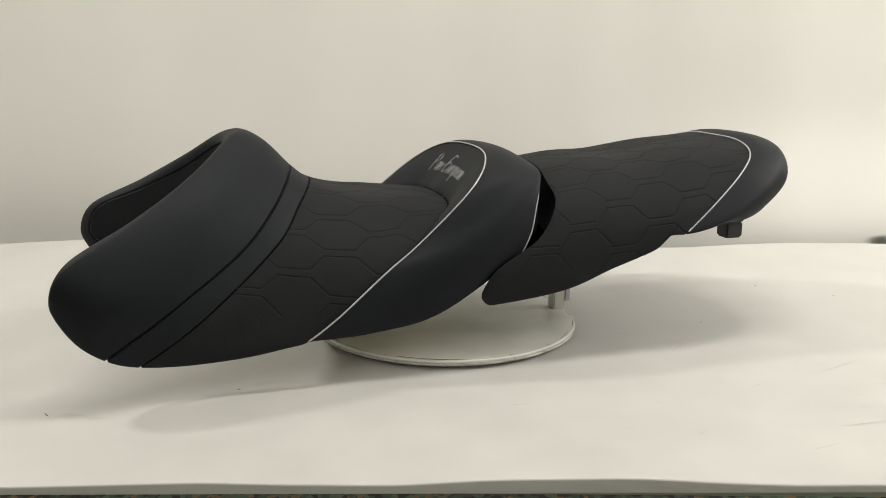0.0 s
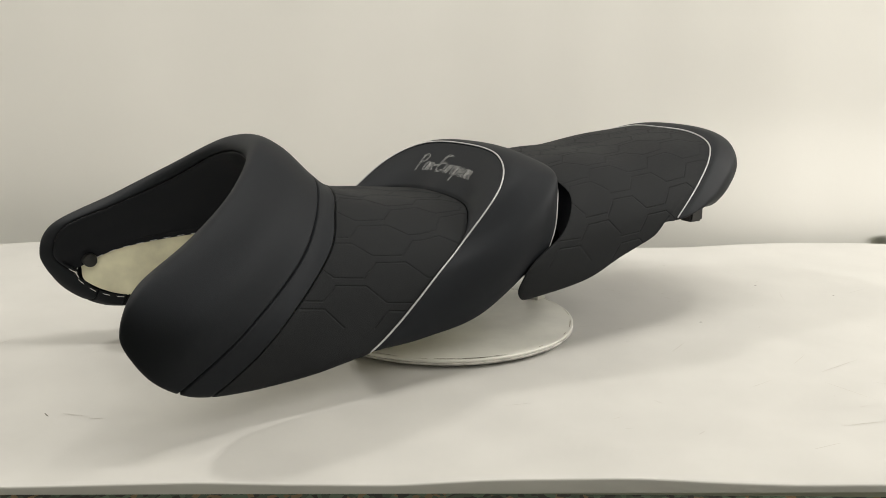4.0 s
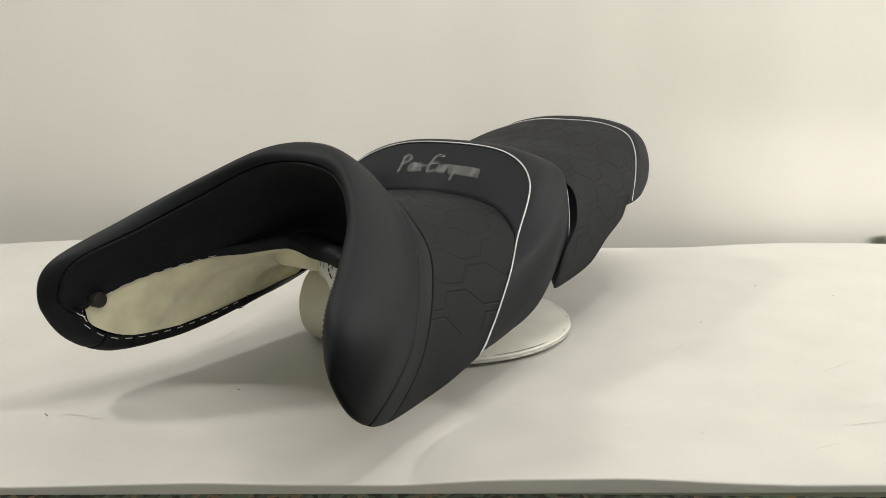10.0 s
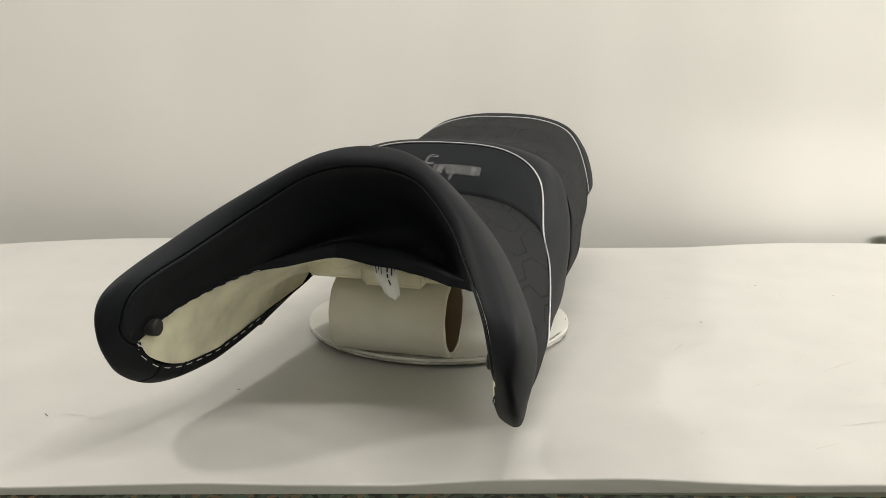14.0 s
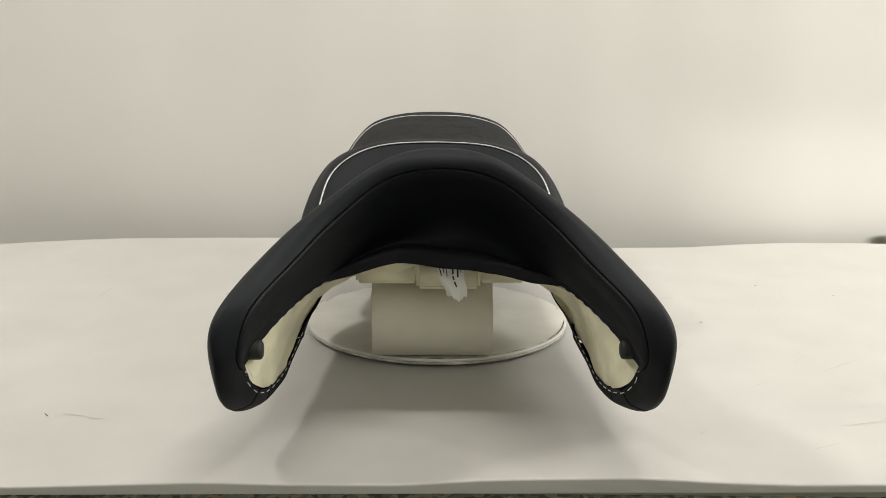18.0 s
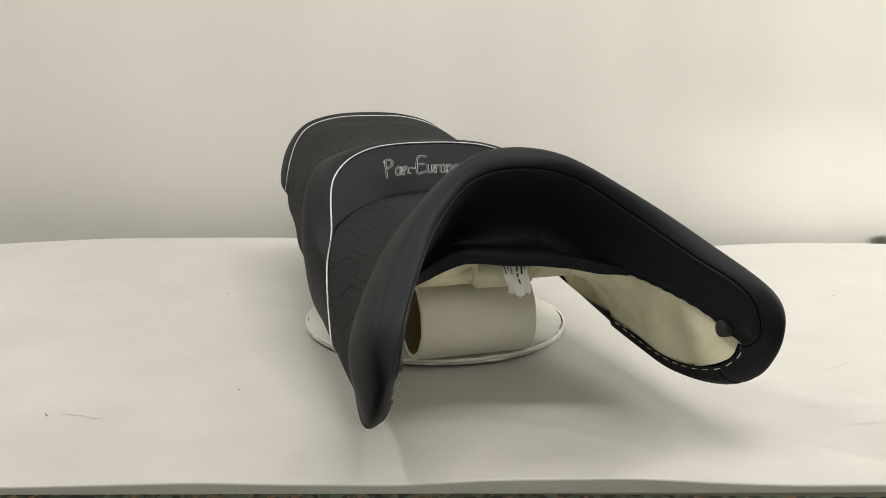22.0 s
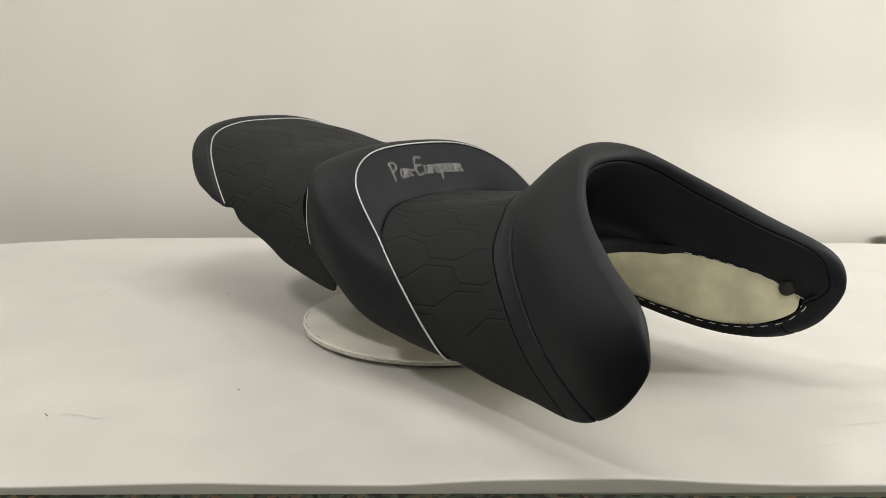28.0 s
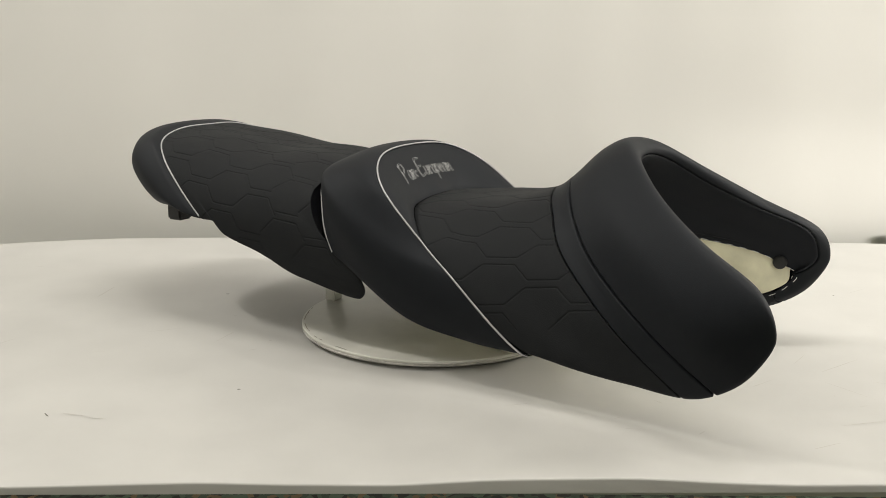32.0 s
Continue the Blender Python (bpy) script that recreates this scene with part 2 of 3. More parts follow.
Q2 = [(0, -85, 206), (75, -92, 204), (124, -115, 185), (164, -150, 150), (188, -220, 95), (195, -285, 51)], [(171, -285, 47), (167, -283, 61)]
K = [(0, -8, 201), (40, -7, 199), (81, -13, 195), (118, -33, 189), (148, -57, 176), (166, -78, 161), (182, -127, 129), (192, -188, 81), (193, -228, 57)], [(166, -228, 56), (162, -222, 70)]
L1 = [(0, 16, 230), (80, 8, 225), (136, -24, 206), (164, -76, 163), (182, -126, 130), (192, -187, 82), (193, -226, 57)], [(166, -226, 57), (162, -220, 71)]
P1 = [(0, 48, 264), (92, 36, 257), (147, -2, 225), (166, -74, 164), (182, -124, 131), (192, -185, 83), (193, -224, 57)], [(166, -224, 58), (162, -218, 72)]
R1 = [(0, 77, 266), (90, 66, 261), (148, 40, 239), (180, -10, 183), (190, -42, 150), (194, -78, 114), (190, -140, 62)], [(176, -140, 64), (150, -138, 84)]
R2 = [(0, 98, 257), (90, 90, 253), (138, 77, 243), (172, 50, 214), (190, 19, 169), (196, -20, 124), (192, -55, 80)], [(178, -58, 82), (150, -60, 100)]
P2 = [(0, 112, 246), (84, 107, 245), (131, 98, 240), (155, 88, 228), (167, 79, 203), (176, 69, 170), (183, 52, 142)], [(176, 46, 143), (150, 38, 150)]
RW = [(0, 112, 170), (90, 106, 170), (136, 94, 168), (152, 84, 165), (158, 76, 160), (165, 62, 152), (166, 46, 146)], [(160, 44, 147), (145, 40, 150)]


def loft2(stations, nv, nx, spans, tied=False):
    """A grid over stations of (main, turned-under) curves. The lower edge keeps its column. spans: rows in each gap, less than 0 to gather them at its ends."""
    p = []
    curves = [spline(list(main) + list(ext), 2400) for main, ext in stations]
    knots = [[int(np.argmin(np.linalg.norm(c - np.array(q) / 1000, axis=1))) for q in st[0]] for c, st in zip(curves, stations)]
    if tied:
        common = np.mean([np.array(k) / k[-1] for k in knots], 0)
    for c, kn in zip(curves, knots):
        k = kn[-1]
        at = np.linspace(0, k, nv)
        if tied:
            u = np.interp(np.linspace(-0.1, 1.1, 1201), np.r_[-1, common, 2], np.r_[-k, kn, 2 * k])
            u = np.convolve(np.pad(u, 40, "edge"), np.ones(81) / 81, "valid")
            at = np.interp(np.linspace(0, 1, nv), np.linspace(-0.1, 1.1, 1201), u)
            at = (at - at[0]) * k / (at[-1] - at[0])
        a = c[np.clip(at.round().astype(int), 0, k)]
        b = c[np.linspace(k, 2399, nx + 1).round().astype(int)][1:]
        p.append(np.concatenate([a, b]))
    p = np.stack(p)
    p = np.concatenate([[2 * p[0] - p[1]], p, [2 * p[-1] - p[-2]]])
    out = []
    for i, nu in enumerate(spans, 1):
        a, b, c, d = p[i - 1], p[i], p[i + 1], p[i + 2]
        for q in np.linspace(0, 1, abs(nu), endpoint=False):
            q -= 0.8 * math.sin(2 * math.pi * q) / (2 * math.pi) * (nu < 0)
            out.append(0.5 * (2 * b + (c - a) * q + (2 * a - 5 * b + 4 * c - d) * q * q + (3 * b - a - 3 * c + d) * q ** 3))
    return np.array(out + [p[-2]])


def lean(g):
    """Both wings sit a little to one side."""
    k = np.clip((-0.27 - g[..., 1]) / 0.17, 0, 1)
    k = k * k * (3 - 2 * k)
    g[..., 0] -= 0.0035 * k
    g[..., 2] -= 0.0028 * np.clip(g[..., 0] / 0.19, -1, 1) * np.clip((0.12 - g[..., 2]) / 0.06, 0, 1) * np.clip((g[..., 1] + 0.42) / 0.06, 0, 1)
    g[..., 1] -= 0.0016 * k * np.clip(g[..., 0] / 0.1, -1, 1)
    return g


def bulge(g, keep):
    """Evens out a stretched panel: between its first and last rows it keeps one smooth bulge, whose size changes slowly along it."""
    step = np.linalg.norm(np.diff(g, axis=0), axis=2).mean(1)
    u = np.r_[0, np.cumsum(step)] / step.sum()
    flat = g[0] * (1 - u)[:, None, None] + g[-1] * u[:, None, None]
    forms = np.stack([u * (1 - u), u * (1 - u) * (1 - 2 * u)], 1)
    fit = np.linalg.lstsq(forms, (g - flat).reshape(len(u), -1), rcond=None)[0].reshape(2, g.shape[1], 3)
    for _ in range(700):
        fit[:, 1:-1] = 0.5 * fit[:, 1:-1] + 0.25 * (fit[:, :-2] + fit[:, 2:])
    even = flat + np.einsum("uk,kcx->ucx", forms, fit)
    c = np.arange(g.shape[1])
    w = np.clip(np.minimum(c, c[::-1]) / 30, 0, 1)[None, :, None]
    return g * (1 - w) + even * w


LIP_X, LIP_Y, LIP_Z = (-0.13, -0.09, -0.05, 0.0, 0.05, 0.098, 0.133, 0.165), (0, 0, -0.004, -0.022, -0.038, -0.026, -0.008, 0), (0, 0, -0.001, -0.004, -0.004, -0.002, 0, 0)


def lip(g, fade):
    """The front lip hangs forward, more on one side of the middle; rows further up follow less."""
    w = fade[:, None] * np.clip((0.222 - g[..., 2]) / 0.05, 0, 1) * np.clip((g[..., 1] + 0.43) / 0.08, 0, 1)
    g[..., 1] += w * np.interp(g[..., 0], LIP_X, LIP_Y)
    g[..., 2] += w * np.interp(g[..., 0], LIP_X, LIP_Z)
    return g


def seam(g, first=True, last=True, depth=0.0028, width=0.0008, weight=1.0):
    """Turns a panel's edge rows in, so that a sewn groove shows between panels."""
    n = normals(g)
    step = np.linalg.norm(np.diff(g, axis=0), axis=2)
    d = np.concatenate([np.zeros((1, g.shape[1])), np.cumsum(step, 0)])
    drop = np.zeros(d.shape)
    if first:
        drop += np.exp(-(d / width) ** 2)
    if last:
        drop += np.exp(-((d[-1:] - d) / width) ** 2)
    return g - n * (depth * drop * weight)[..., None]


def reference(profile):
    c = spline([(x, 0, z) for x, z in profile], 400)[:, [0, 2]]
    s = np.r_[0, np.cumsum(np.linalg.norm(np.diff(c, axis=0), axis=1))]
    return c, s


def outward(g, ref, rise):
    """How far each point of a panel lies from the middle line, measured round the cushion's section."""
    c, s = ref
    x, z = np.abs(g[..., 0]), g[..., 2] - rise(g[..., 1])
    best, v = np.full(x.shape, 9.0), np.zeros(x.shape)
    for (cx, cz), sv in zip(c, s):
        d = (x - cx) ** 2 + (z - cz) ** 2
        m = d < best
        best[m], v[m] = d[m], sv
    return v


def honeycomb(y0, v0, dy, dv, shear, ys, vs, droop=0.0):
    """Embossed broken honeycomb: doubled long edges, single slanted ones. Millimetres, as pairs of ends."""
    out = []
    for i in range(int((ys[0] - y0) // dy) - 1, int((ys[1] - y0) // dy) + 2):
        yc = y0 + dy * i
        for j in range(-8, 9):
            p = v0 + 2 * dv * j + (dv if i % 2 else 0)
            p = 0.0 if abs(p) < 0.45 * dv else p
            if p < 0 or p > vs:
                continue
            q = p - shear * (yc - y0) * min(1, p / 120)
            q += droop * min(0, yc - y0)
            e, k = 19, shear * min(1, p / 120)
            out.append(((yc - e, q - 5 + k * e), (yc + e, q - 5 - k * e)))
            out.append(((yc - e, q + 5 + k * e), (yc + e, q + 5 - k * e)))
            for sd in (-1, 1):
                out.append(((yc + sd * e, q + 5 - k * sd * e), (yc + sd * (dy - e), q + dv - 5 - k * sd * (dy - e))))
    return out


def emboss(g, v, lines, depth=0.0009, width=0.0007):
    y = g[..., 1]
    dist = np.full(y.shape, 1.0)
    for (ya, va), (yb, vb) in lines:
        ya, va, yb, vb = ya / 1000, va / 1000, yb / 1000, vb / 1000
        dy, dv = yb - ya, vb - va
        t = np.clip(((y - ya) * dy + (v - va) * dv) / (dy * dy + dv * dv), 0, 1)
        dist = np.minimum(dist, np.hypot(y - ya - t * dy, v - va - t * dv))
    return g - normals(g) * (depth * np.exp(-(dist / width) ** 2))[..., None]


def bead(name, path, r, mat, parent, label=""):
    return mesh_part(name, grid_mesh(name, tube(path, r)), mat, parent, label)


def rider_seat():
    seat = tagged(new("rider_seat"), "black vinyl motorcycle rider seat with silver piping", "motorcycle seat")
    nv, nx = 420, 14
    spans = [10, 10, 12, -22, -24, 34, -40, -44, -96, 72, 72]
    g = lean(both(loft2([IU, LP, FD, ID, RS, F, M1, S1, S2, Q1, Q2, K], nv, nx, spans)))
    cut = np.r_[0, np.cumsum(np.abs(spans))]
    g[:cut[3]] = lip(g[:cut[3]], np.interp(np.arange(cut[3]), [0, cut[2], cut[3]], [1, 1, 0]))
    mesh_part("tank_panel", grid_mesh("tank_panel", seam(g[:cut[4] + 1], False, True, 0.0014, 0.0018)), INNER, seat, "smooth black inner panel facing the tank")
    mesh_part("front_cover", grid_mesh("front_cover", seam(g[cut[4]:cut[7] + 1], depth=0.0032, width=0.0013)), SMOOTH, seat)
    mesh_part("trim_band", grid_mesh("trim_band", seam(g[cut[7]:cut[8] + 1], depth=0.0032, width=0.0013)), SMOOTH, seat)
    cushion = g[cut[8]:]
    lum = both(loft2([K, L1, P1], nv, nx, [26, 26]))
    wide = np.clip((np.linalg.norm(lum[-1] - lum[0], axis=1) - 0.006) / 0.03, 0, 1)
    ref = reference([(0, 211), (72, 208), (120, 189), (160, 151), (187, 95), (195, 47)])
    v = outward(cushion, ref, lambda y: np.clip(-0.12 - y, 0, 1) * 0.25)
    cushion = emboss(cushion, v, honeycomb(-175, 187.5, 58.5, 30.5, 0.075, (-420, 0), 275))
    mesh_part("seat_cushion", grid_mesh("seat_cushion", seam(seam(cushion, True, False), False, True, 0.0012, 0.003, wide)), GRAIN, seat, "grained black vinyl embossed with honeycomb lines")
    mesh_part("lumbar_pad", grid_mesh("lumbar_pad", seam(seam(lum, False, True, weight=wide), True, False, 0.0012, 0.003, wide)), SMOOTH, seat)
    rear = both(loft2([P1, R1, R2, P2], nv, nx, [-30, 24, 24], True))
    rear[:, nx:-nx] = bulge(rear[:, nx:-nx], nx)
    mesh_part("side_cover", grid_mesh("side_cover", seam(rear, True, False)), SMOOTH, seat)
    mesh_part("rear_skirt", grid_mesh("rear_skirt", both(loft2([P2, RW], 120, nx, [10]))), INNER, seat)
    h = (rear[0] + normals(rear)[2] * 0.0005)[nx - 4:4 - nx:2]
    bead("piping", h, 0.00118, SILVER, seat, "silver piping")
    for sd in (1, -1):
        bead("piping", (spline(P2[0][3:], 80) - np.array([0.0004, 0, 0])) * np.array([sd, 1, 1]), 0.00118 * np.clip(np.linspace(0.1, 5, 80), 0, 1)[:, None, None], SILVER, seat, "silver piping")
    gn = normals(g)
    # fine dark stitches beside the seam of the inner panel
    bm = bmesh.new()
    line = (g[cut[4] - 2] + gn[cut[4] - 2] * 0.0002)[nx + 20:-nx - 20]
    for i in range(0, len(line) - 5, 7):
        t = tube(line[i:i + 5], 0.00032, 4)
        rows = [[bm.verts.new(q) for q in r[:-1]] for r in t]
        for ra, rb in zip(rows, rows[1:]):
            for k in range(4):
                bm.faces.new((ra[k], ra[(k + 1) % 4], rb[(k + 1) % 4], rb[k]))
    tagged(part("seam_stitching", bm, DARKTHREAD, seat, "dark sewing thread"), kind="stuff")
    # sewing thread round the foam opening of each wing
    over = nv + nx - 1
    for sd in (1, -1):
        col = (lambda k: over + k) if sd > 0 else (lambda k: over - k)
        way = [(1, col(k)) for k in range(nv - 1) if abs(g[1, col(k), 0]) > 0.118]
        way += [(r, col(nv + nx - 2)) for r in range(cut[5], cut[-1])]
        c = np.array([g[w] + gn[w] * 0.0003 for w in way])
        s_len = np.r_[0, np.cumsum(np.linalg.norm(np.diff(c, axis=0), axis=1))]
        c = np.stack([np.interp(np.linspace(0, s_len[-1], 620), s_len, c[:, k]) for k in range(3)], 1)
        bm = bmesh.new()
        for i in range(16, 596, 26):
            t = tube(c[i:i + 14] + np.array([0, 0.0007 * math.sin(i), 0.0005 * math.sin(i * 1.7)]), 0.00045, 5)
            rows = [[bm.verts.new(q) for q in r[:-1]] for r in t]
            for ra, rb in zip(rows, rows[1:]):
                for k in range(5):
                    bm.faces.new((ra[k], ra[(k + 1) % 5], rb[(k + 1) % 5], rb[k]))
        for e in ([(183, -457, 101), (184, -462, 104), (184, -467, 108)], [(182, -456, 95), (184, -460, 104)]):
            t = tube(spline(e, 6) * np.array([sd, 1, 1]), 0.0005, 5)
            rows = [[bm.verts.new(q) for q in r[:-1]] for r in t]
            for ra, rb in zip(rows, rows[1:]):
                for k in range(5):
                    bm.faces.new((ra[k], ra[(k + 1) % 5], rb[(k + 1) % 5], rb[k]))
        tagged(part("stitching", bm, THREAD, seat, "white sewing thread"), kind="stuff")
        # round rubber stop on the foam
        w = np.linspace(0, 2 * math.pi, 41)
        prof = [(0.0, -0.0095), (0.0070, -0.0095), (0.0088, -0.0083), (0.0093, -0.006), (0.0093, 0.004)]
        st = np.array([[(sd * x, r * math.cos(a) * 1.0, r * math.sin(a)) for a in w] for r, x in prof])
        mesh_part("rubber_stop", grid_mesh("rubber_stop", st + np.array([sd * 0.1815 - 0.0027, -0.4405, 0.1175])), RUBBER, seat, "round black rubber stop")
    foam(seat)
    lettering(seat, lum)
    care_label(seat)
    return seat


def foam(seat):
    h1 = [(0, -238, 158), (50, -242, 158), (98, -276, 155), (133, -316, 150), (168, -405, 133), (189, -452, 108)]
    h2 = [(0, -222, 130), (58, -222, 130), (74, -222, 140), (108, -242, 136), (152, -336, 123), (182, -446, 86)]
    h3 = [(0, -165, 121), (62, -165, 121), (76, -170, 126), (112, -190, 122), (152, -276, 108), (174, -395, 62)]
    h4 = [(0, -110, 121), (62, -110, 121), (78, -110, 126), (116, -125, 120), (154, -205, 102), (169, -315, 58)]
    h5 = [(0, -40, 124), (62, -40, 124), (80, -40, 132), (118, -50, 128), (158, -110, 108), (166, -210, 68)]
    h6 = [(0, 30, 128), (62, 30, 128), (80, 30, 150), (120, 20, 150), (150, -40, 120), (152, -130, 84)]
    g = lean(both(loft([h1, h2, h3, h4, h5, h6], 150, 14)))
    n = normals(g)
    lumps = np.array([noise.noise(Vector(q * 26)) + 0.5 * noise.noise(Vector(q * 60)) for q in g.reshape(-1, 3)]).reshape(g.shape[:2])
    g = g + n * (0.0022 * lumps)[..., None]
    mesh_part("foam_core", grid_mesh("foam_core", g), FOAM, seat, "cream moulded foam")
    for x0, x1, y0, y1, z0, z1 in ((-0.028, 0.048, -0.238, -0.150, 0.121, 0.156), (0.046, 0.102, -0.234, -0.150, 0.1275, 0.155), (-0.100, -0.026, -0.234, -0.150, 0.1265, 0.155)):
        bm = bmesh.new()
        box(bm, x0, x1, y0, y1, z0, z1)
        bmesh.ops.bevel(bm, geom=bm.edges[:], offset=0.004, segments=3, affect="EDGES")
        part("foam_block", bm, FOAM, seat, "cream foam block", True)


# single strokes of the script letters, cap height 1: advance, then strokes
SCRIPT = {
    "P": (0.50, [[(0.0, 0.0), (0.05, 0.96)], [(-0.02, 0.93), (0.22, 1.02), (0.42, 0.86), (0.34, 0.62), (0.06, 0.50)]]),
    "a": (0.41, [[(0.32, 0.44), (0.20, 0.50), (0.06, 0.36), (0.05, 0.12), (0.15, 0.03), (0.27, 0.16), (0.32, 0.46), (0.31, 0.12), (0.40, 0.04)]]),
    "n": (0.39, [[(0.02, 0.48), (0.05, 0.02)], [(0.06, 0.26), (0.17, 0.47), (0.26, 0.40), (0.26, 0.10), (0.38, 0.06)]]),
    "-": (0.36, [[(0.02, 0.34), (0.27, 0.36)]]),
    "E": (0.56, [[(0.52, 1.02), (0.10, 0.96), (0.02, 0.04), (0.46, 0.10)], [(0.08, 0.54), (0.40, 0.58)]]),
    "u": (0.39, [[(0.03, 0.48), (0.03, 0.14), (0.13, 0.03), (0.25, 0.20), (0.28, 0.48), (0.28, 0.10), (0.38, 0.06)]]),
    "r": (0.29, [[(0.03, 0.48), (0.05, 0.02)], [(0.06, 0.28), (0.16, 0.47), (0.27, 0.42)]]),
    "o": (0.33, [[(0.16, 0.49), (0.04, 0.34), (0.06, 0.10), (0.17, 0.03), (0.27, 0.16), (0.26, 0.40), (0.17, 0.49)]]),
    "p": (0.35, [[(0.04, 0.48), (0.02, -0.34)], [(0.05, 0.34), (0.17, 0.49), (0.28, 0.36), (0.24, 0.10), (0.12, 0.03), (0.05, 0.12)]]),
    "e": (0.35, [[(0.06, 0.24), (0.27, 0.30), (0.22, 0.47), (0.10, 0.45), (0.04, 0.24), (0.10, 0.04), (0.22, 0.04), (0.32, 0.12)]])}


def stroke_outline(pts, half):
    """A closed line round a stroke, at an even distance from it."""
    p = spline([(x * 1000, y * 1000, 0) for x, y in pts], 12 * len(pts))[:, :2] if len(pts) > 2 else np.linspace(pts[0], pts[1], 10)
    t = np.gradient(p, axis=0)
    t /= np.linalg.norm(t, axis=1, keepdims=True)
    n = np.stack([-t[:, 1], t[:, 0]], 1) * half
    loop = np.concatenate([p + n, [p[-1] + t[-1] * half], (p - n)[::-1], [p[0] - t[0] * half], p[:1] + n[:1]])
    return np.concatenate([loop, np.zeros((len(loop), 1))], 1)


def lettering(seat, lum):
    """The sewn outline letters, laid on the lumbar pad."""
    verts, faces, x = [], [], 0.0
    total = sum(SCRIPT[c][0] for c in "Pan-European")
    cap = 0.133 / total
    for ch in "Pan-European":
        for pts in SCRIPT[ch][1]:
            sloped = [(x + px + 0.16 * (py - 0.3), py) for px, py in pts]
            ring = stroke_outline(sloped, 0.042)
            t = tube((ring - np.array([total / 2, 0.36, 0])) * cap, 0.0003, 5)
            k, r, c = len(verts), t.shape[0], t.shape[1]
            verts += t.reshape(-1, 3).tolist()
            faces += [(k + a * c + b, k + a * c + b + 1, k + a * c + c + b + 1, k + a * c + c + b) for a in range(r - 1) for b in range(c - 1)]
        x += SCRIPT[ch][0]
    me = bpy.data.meshes.new("lettering")
    me.from_pydata(verts, [], faces)
    co = np.array(verts)
    n = normals(lum)
    mid = lum.shape[1] // 2
    row = lum.shape[0] // 2
    arc = np.r_[0, np.cumsum(np.linalg.norm(np.diff(lum[row], axis=0), axis=1))]
    arc -= arc[mid]
    rise = np.r_[0, np.cumsum(np.linalg.norm(np.diff(lum[:, mid], axis=0), axis=1))]
    cf = np.interp(co[:, 0] - 0.004, arc, np.arange(len(arc)))
    rf = np.interp(co[:, 1] + rise[-1] * 0.49, rise, np.arange(len(rise)))
    c0, r0 = np.clip(cf.astype(int), 0, lum.shape[1] - 2), np.clip(rf.astype(int), 0, lum.shape[0] - 2)
    fc, fr = (cf - c0)[:, None], (rf - r0)[:, None]
    pos = (lum[r0, c0] * (1 - fc) + lum[r0, c0 + 1] * fc) * (1 - fr) + (lum[r0 + 1, c0] * (1 - fc) + lum[r0 + 1, c0 + 1] * fc) * fr
    me.vertices.foreach_set("co", (pos + n[r0, c0] * (co[:, 2:] * 0.6 + 0.0001)).ravel())
    mesh_part("lettering", me, GREYTHREAD, seat, "grey outline embroidery")


def label_point(u, w, lift=0.0):
    rag = 0.08 * math.sin(4 * u + 1) + 0.025 * math.sin(15 * u)
    w = w * (1 + rag * w)
    side = u * (1 - 0.28 * w) + 0.05 * math.sin(11 * w)
    return (0.009 + 0.0155 * side + 0.011 * w, -0.262 - lift - 0.005 * math.sin(3 * w) - 0.004 * u * w + 0.003 * math.sin(4 * u) * w, 0.160 - 0.043 * w + 0.004 * u * (1 - w))


def care_label(seat):
    """A torn white fabric label that hangs from under the lip, with printed bars along it."""
    g = np.array([[label_point(u, w) for u in np.linspace(-1, 1, 25)] for w in np.linspace(0, 1, 20)])
    tag = mesh_part("label_tag", grid_mesh("label_tag", g), PAPER, seat, "torn white fabric label")
    bm = bmesh.new()
    for u, w0, w1, th in ((-0.86, 0.04, 0.30, 0.08), (-0.62, 0.04, 0.22, 0.07), (-0.40, 0.04, 0.34, 0.06), (0.05, 0.10, 0.30, 0.13), (0.05, 0.34, 0.44, 0.13), (0.05, 0.48, 0.62, 0.13),
                          (0.42, 0.06, 0.40, 0.14), (0.72, 0.10, 0.30, 0.06)):
        steps = np.linspace(w0, w1, 6)
        rows = [[bm.verts.new(label_point(uu, ww, 0.0007)) for uu in (u, u + th)] for ww in steps]
        for ra, rb in zip(rows, rows[1:]):
            bm.faces.new((ra[0], ra[1], rb[1], rb[0]))
    part("print", bm, RUBBER, tag, "black printed bars")


rider = rider_seat()

# ---- the pillion seat ----
PF = [(0, 128, 242), (52, 126, 240), (99, 120, 228), (152, 112, 206), (177, 82, 166), (187, 27, 130), (187, 9, 107), (184, 7, 94), (180, 15, 83)], [(174, 26, 82), (160, 44, 93)]
N1 = [(0, 190, 248), (60, 188, 247), (112, 182, 235), (154, 170, 208), (178, 150, 165), (186, 112, 101)], [(178, 112, 100), (150, 112, 105)]
N2 = [(0, 260, 251), (60, 258, 250), (114, 250, 238), (152, 238, 212), (177, 222, 170), (182, 182, 122)], [(174, 182, 123), (150, 184, 122)]
N3 = [(0, 345, 263), (60, 341, 262), (114, 328, 249), (148, 310, 222), (172, 284, 185), (182, 242, 143)], [(174, 242, 144), (150, 244, 141)]
N4 = [(0, 388, 268), (61, 389, 266), (114, 376, 254), (145, 352, 228), (169, 313, 193), (181, 263, 160)], [(173, 263, 159), (150, 263, 160)]
PP = [(0, 430, 273), (62, 436, 270), (113, 424, 257), (143, 392, 234), (165, 342, 199), (180, 289, 162)], [(172, 289, 160), (150, 289, 162)]
